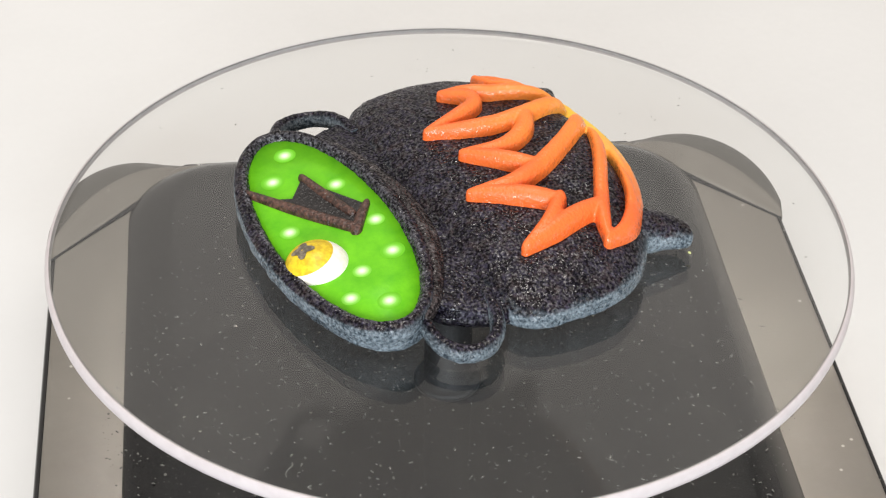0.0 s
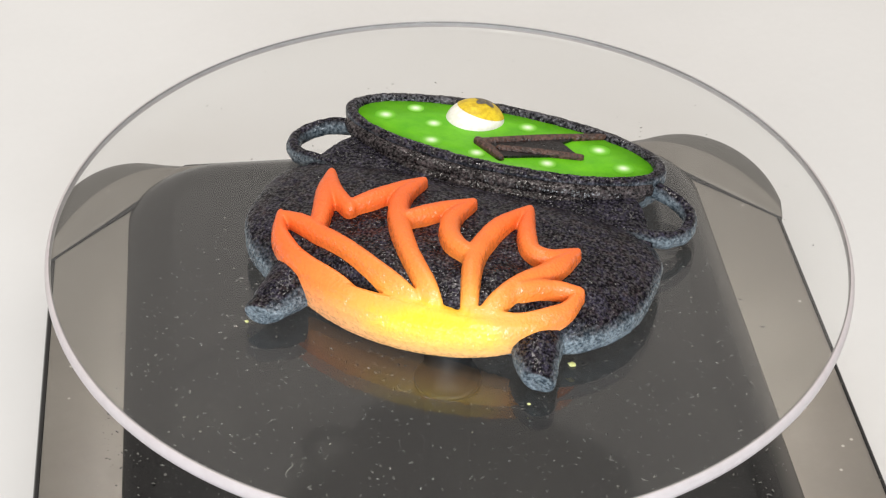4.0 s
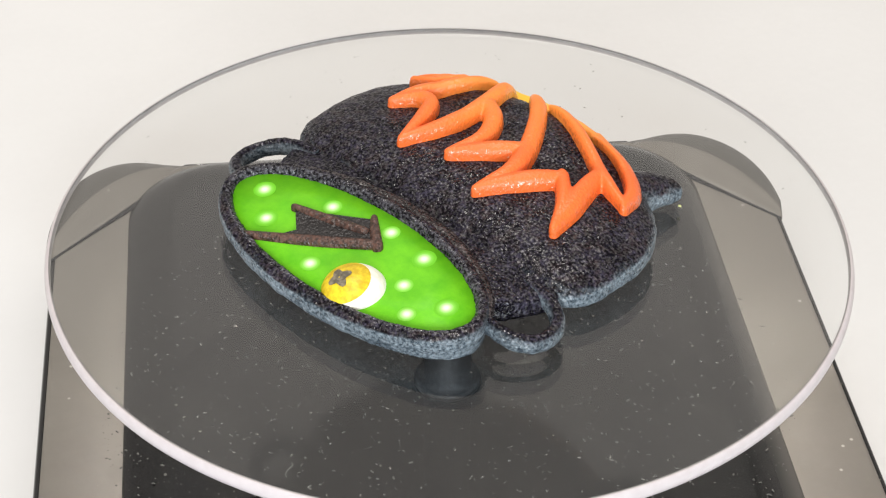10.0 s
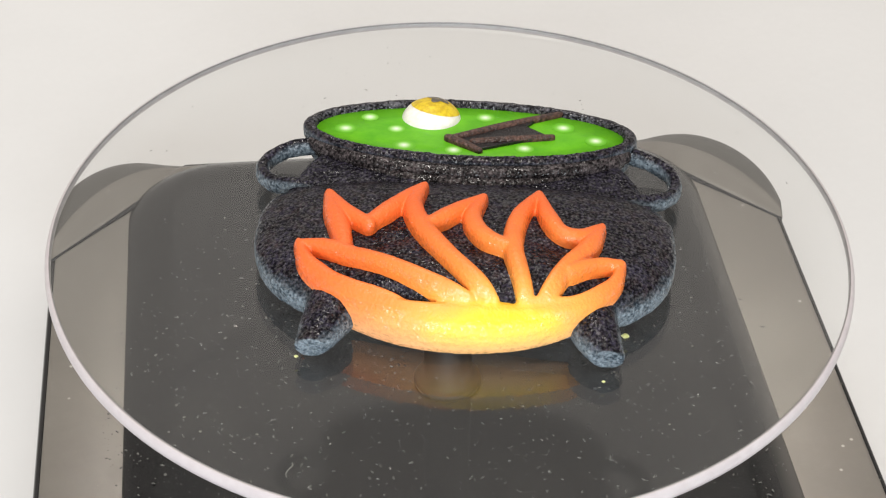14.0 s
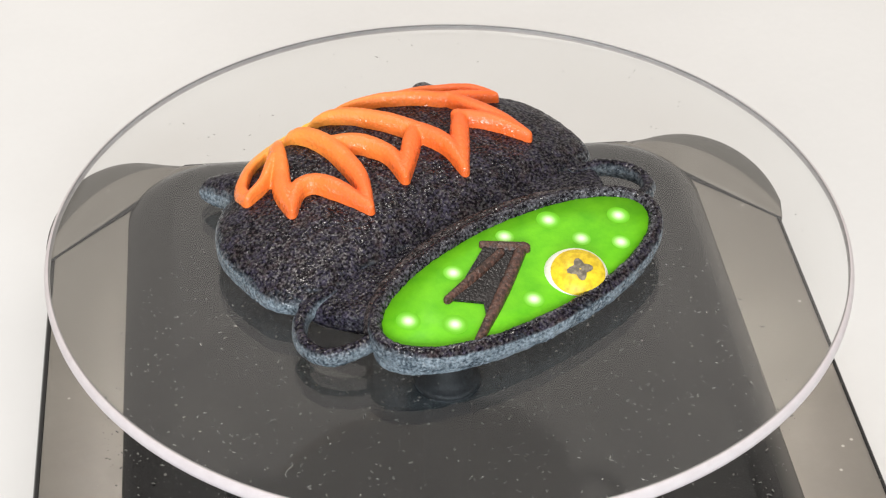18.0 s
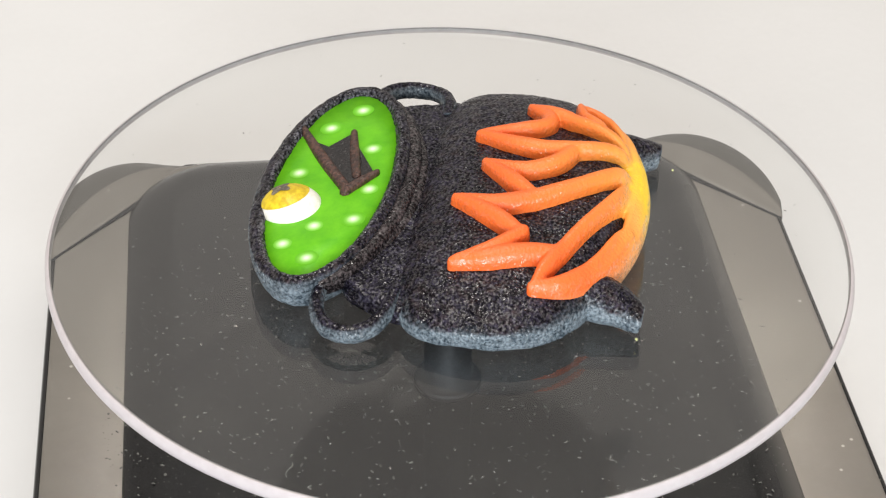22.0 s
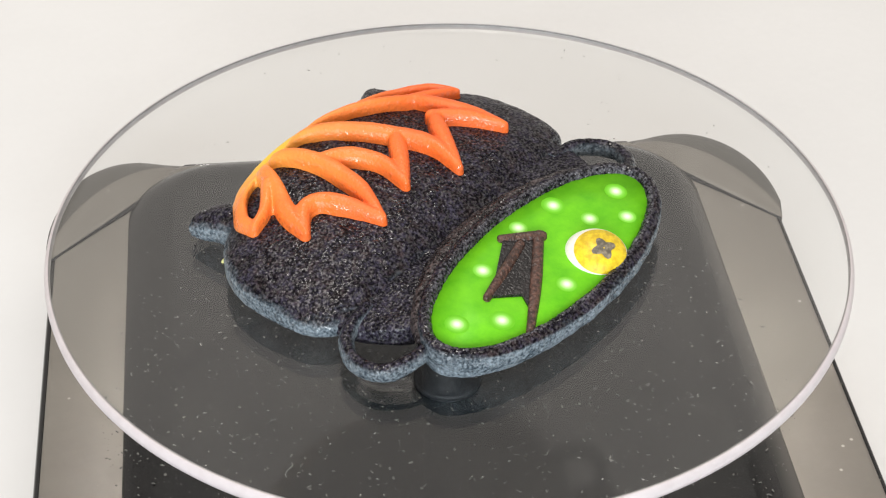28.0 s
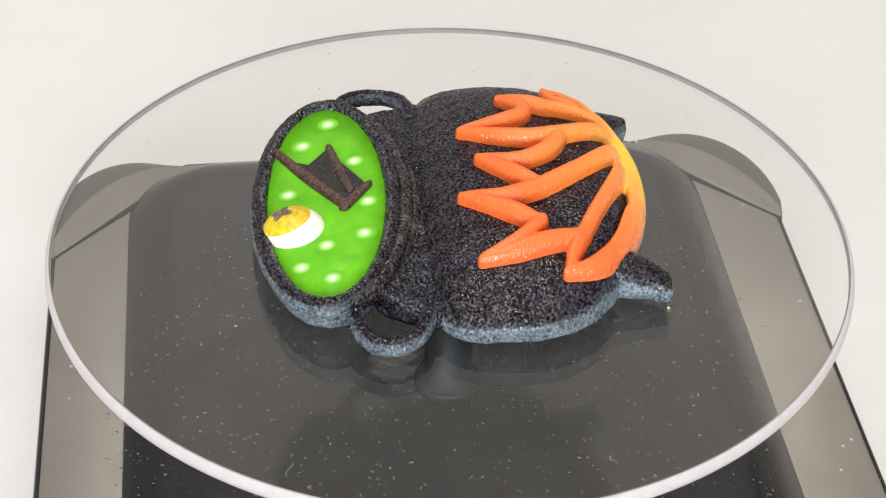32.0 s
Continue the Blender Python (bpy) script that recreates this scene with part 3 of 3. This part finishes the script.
            row.append(Vector((-4.6 + (34.2 + f) * math.cos(t), 9.3 + (23.0 + f) * math.sin(t), 7.4 + (z - 7.4) * (0.12 + 0.88 * (ez if z < 7.4 else e)))) * MM)
        rings.append(row)
    pieces = [loft(rings)] + [ribbon(p, [max(1.7, v * 1.04) for v in w], 2.7, lambda x, y: max(dome(x, y), 6.4) + 0.3) for p, w in strokes]
    gritty(part("flame_relief", *join(*pieces), FLAME, pot, "raised orange flames fading to yellow"), 0.22, 0.07, 0.1, 8)
    # bubbles
    for x, y, r in ((-25.2, -20.4, 2.0), (-12.4, -16.1, 1.7), (0.2, -14.3, 1.6), (9.1, -15.3, 2.1), (20.0, -21.0, 2.0), (10.9, -21.7, 1.6), (-5.1, -27.9, 1.8),
                    (-19.4, -25.1, 2.1), (16.0, -26.0, 1.6)):
        rings = [[Vector((r * q * math.cos(k * 0.3491), r * q * math.sin(k * 0.3491), 0.155 * r * q * math.sin(k * 0.3491) + 0.05 * (1 - q * q))) * MM for k in range(18)]
                 for q in (1.0, 0.75, 0.4, 0.05)]
        ob = part("bubble", *loft(rings, False, True), BUBBLE, pot, "pale round bubble")
        ob.location = Vector((x, y, liquid_top(x, y) + 0.03)) * MM
    # eyeball
    ex, ey, ez, er = 4.8, -26.9, 4.2, 5.6
    squash = 0.76

    def on_ball(lat, lon, grow=1.0):
        """A place on the ball round the axis of its gaze."""
        gaze = Vector((-0.20, -0.42, 0.88)).normalized()
        side = gaze.cross(Vector((0, 1, 0))).normalized()
        up = side.cross(gaze)
        d = gaze * math.cos(lat) + (side * math.cos(lon) + up * math.sin(lon)) * math.sin(lat)
        return Vector((ex + er * grow * d.x, ey + er * grow * d.y, ez + er * squash * grow * d.z)) * MM

    def cap(lat0, lat1, grow, n=36):
        return [[on_ball(lat0 + (lat1 - lat0) * i / 6, 2 * math.pi * k / n, grow) for k in range(n)] for i in range(7)]

    ball = part("eyeball", *loft([[on_ball(math.pi * (0.01 + 0.98 * i / 20), 2 * math.pi * k / 40) for k in range(40)] for i in range(21)]), EYE_WHITE, pot,
                "white eyeball floating in the brew")
    part("iris", *loft(cap(radians(54), radians(1), 1.012), False, True), IRIS, ball, "yellow iris")
    verts, faces = [], []
    for arm in range(4):
        base = len(verts)
        for lat, half in ((0.02, 0.17), (0.16, 0.155), (0.30, 0.115), (0.39, 0.05)):
            for s in (-1, 1):
                lon = arm * math.pi / 2 + 0.5 + s * math.atan2(half, lat)
                verts.append(on_ball(math.hypot(lat, half), lon, 1.03))
        faces += [(base + 2 * k, base + 2 * k + 1, base + 2 * k + 3, base + 2 * k + 2) for k in range(3)]
    part("pupil", verts, faces, PUPIL, ball, "grey cross-shaped pupil")
    # plank of wood
    plank = [(-4.4, -14.4), (0.6, -18.0), (-14.4, -27.0), (-12.7, -24.2), (-16.6, -20.9)]
    rings = [[Vector((x, y, liquid_top(x, y) + dz)) * MM for x, y in plank] for dz in (-0.5, 0.5)]
    wood = part("driftwood", *loft(rings), PIT, pot, "dark brown split piece of wood", smooth=False)
    lift = lambda x, y: liquid_top(x, y) + 0.35
    for pts, w in (([(0.9, -18.0), (-9.0, -24.4), (-19.2, -30.4)], [1.9, 2.0, 1.3]), ([(-3.2, -17.2), (-10.0, -18.9), (-17.3, -20.5)], [1.7, 1.8, 1.3]),
                   ([(-4.4, -13.9), (-2.0, -16.0), (1.2, -18.4)], [1.3, 1.9, 2.0])):
        part("splint", *ribbon(pts, w, 0.9, lift, 0.5), WOOD, wood)
    return pot


POT = build_cauldron()


def build_crumb(x, y, s):
    rnd = random.Random(9)
    rings = [[Vector((x + s * q * math.cos(k) * rnd.uniform(0.7, 1.2), y + s * 0.7 * q * math.sin(k) * rnd.uniform(0.7, 1.2), z * s)) * MM for k in range(6)]
             for q, z in ((0.7, 0.02), (1.0, 0.4), (0.5, 0.8))]
    ob = part("crumb", *loft(rings), CRUMB, smooth=False)
    return tagged(ob, "tiny pale yellow crumb lying on the glass", "crumb", "crumbs on the glass")


CRUMBS = (build_crumb(-29.9, 25.8, 0.75), build_crumb(23.2, 34.6, 0.4), build_crumb(-26.2, 37.0, 0.35))
PANEL_DUST = part("panel_dust", *specks(5200, 8, 64, 0, 0.0, 0.05, 0.26), FAINT, smooth=False)
PANEL_DUST.location.z = DECK + 0.00002
BRIGHT_DUST = part("panel_dust", *specks(70, 21, 60, 0, 0.0, 0.03, 0.2), DUST, smooth=False)
BRIGHT_DUST.location.z = DECK + 0.00003
tagged(BRIGHT_DUST, "few larger pale flecks on the black panel", "dust", kind="stuff")
tagged(PANEL_DUST, "pale dust specks on the black panel", "dust", kind="stuff")


def build_fibre():
    line = smooth_line([(-27.2, -22.6, 0.08), (-27.0, -23.6, 0.2), (-27.7, -24.6, 0.16), (-28.0, -25.6, 0.1), (-27.8, -26.4, 0.08)], 6)
    ob = part("fibre", *tube([tuple(q) for q in line], [0.07] * len(line), 6), DUST)
    ob.location.z = DECK
    return tagged(ob, "short pale curled fibre on the black panel", "fibre")


build_fibre()


def heading(t):
    """Degrees to which the plate has turned; its motor slowly gathers speed."""
    return 297.07 - 33.857 * t - 0.03246 * t * t + 0.0004525 * t ** 3


def motions():
    """The glass plate and what lies on it turn together, a little out of true."""
    lean = pose(0, 0, 0, *PLATE_LEAN, 0)
    rows = [(k * 0.5, pose(0, 0, DISC_TOP - PLATE_DROP, 0, 0, heading(k * 0.5)) @ lean) for k in range(65)]
    for thing in (PLATE, POT, *CRUMBS):
        walk(thing, rows)


motions()
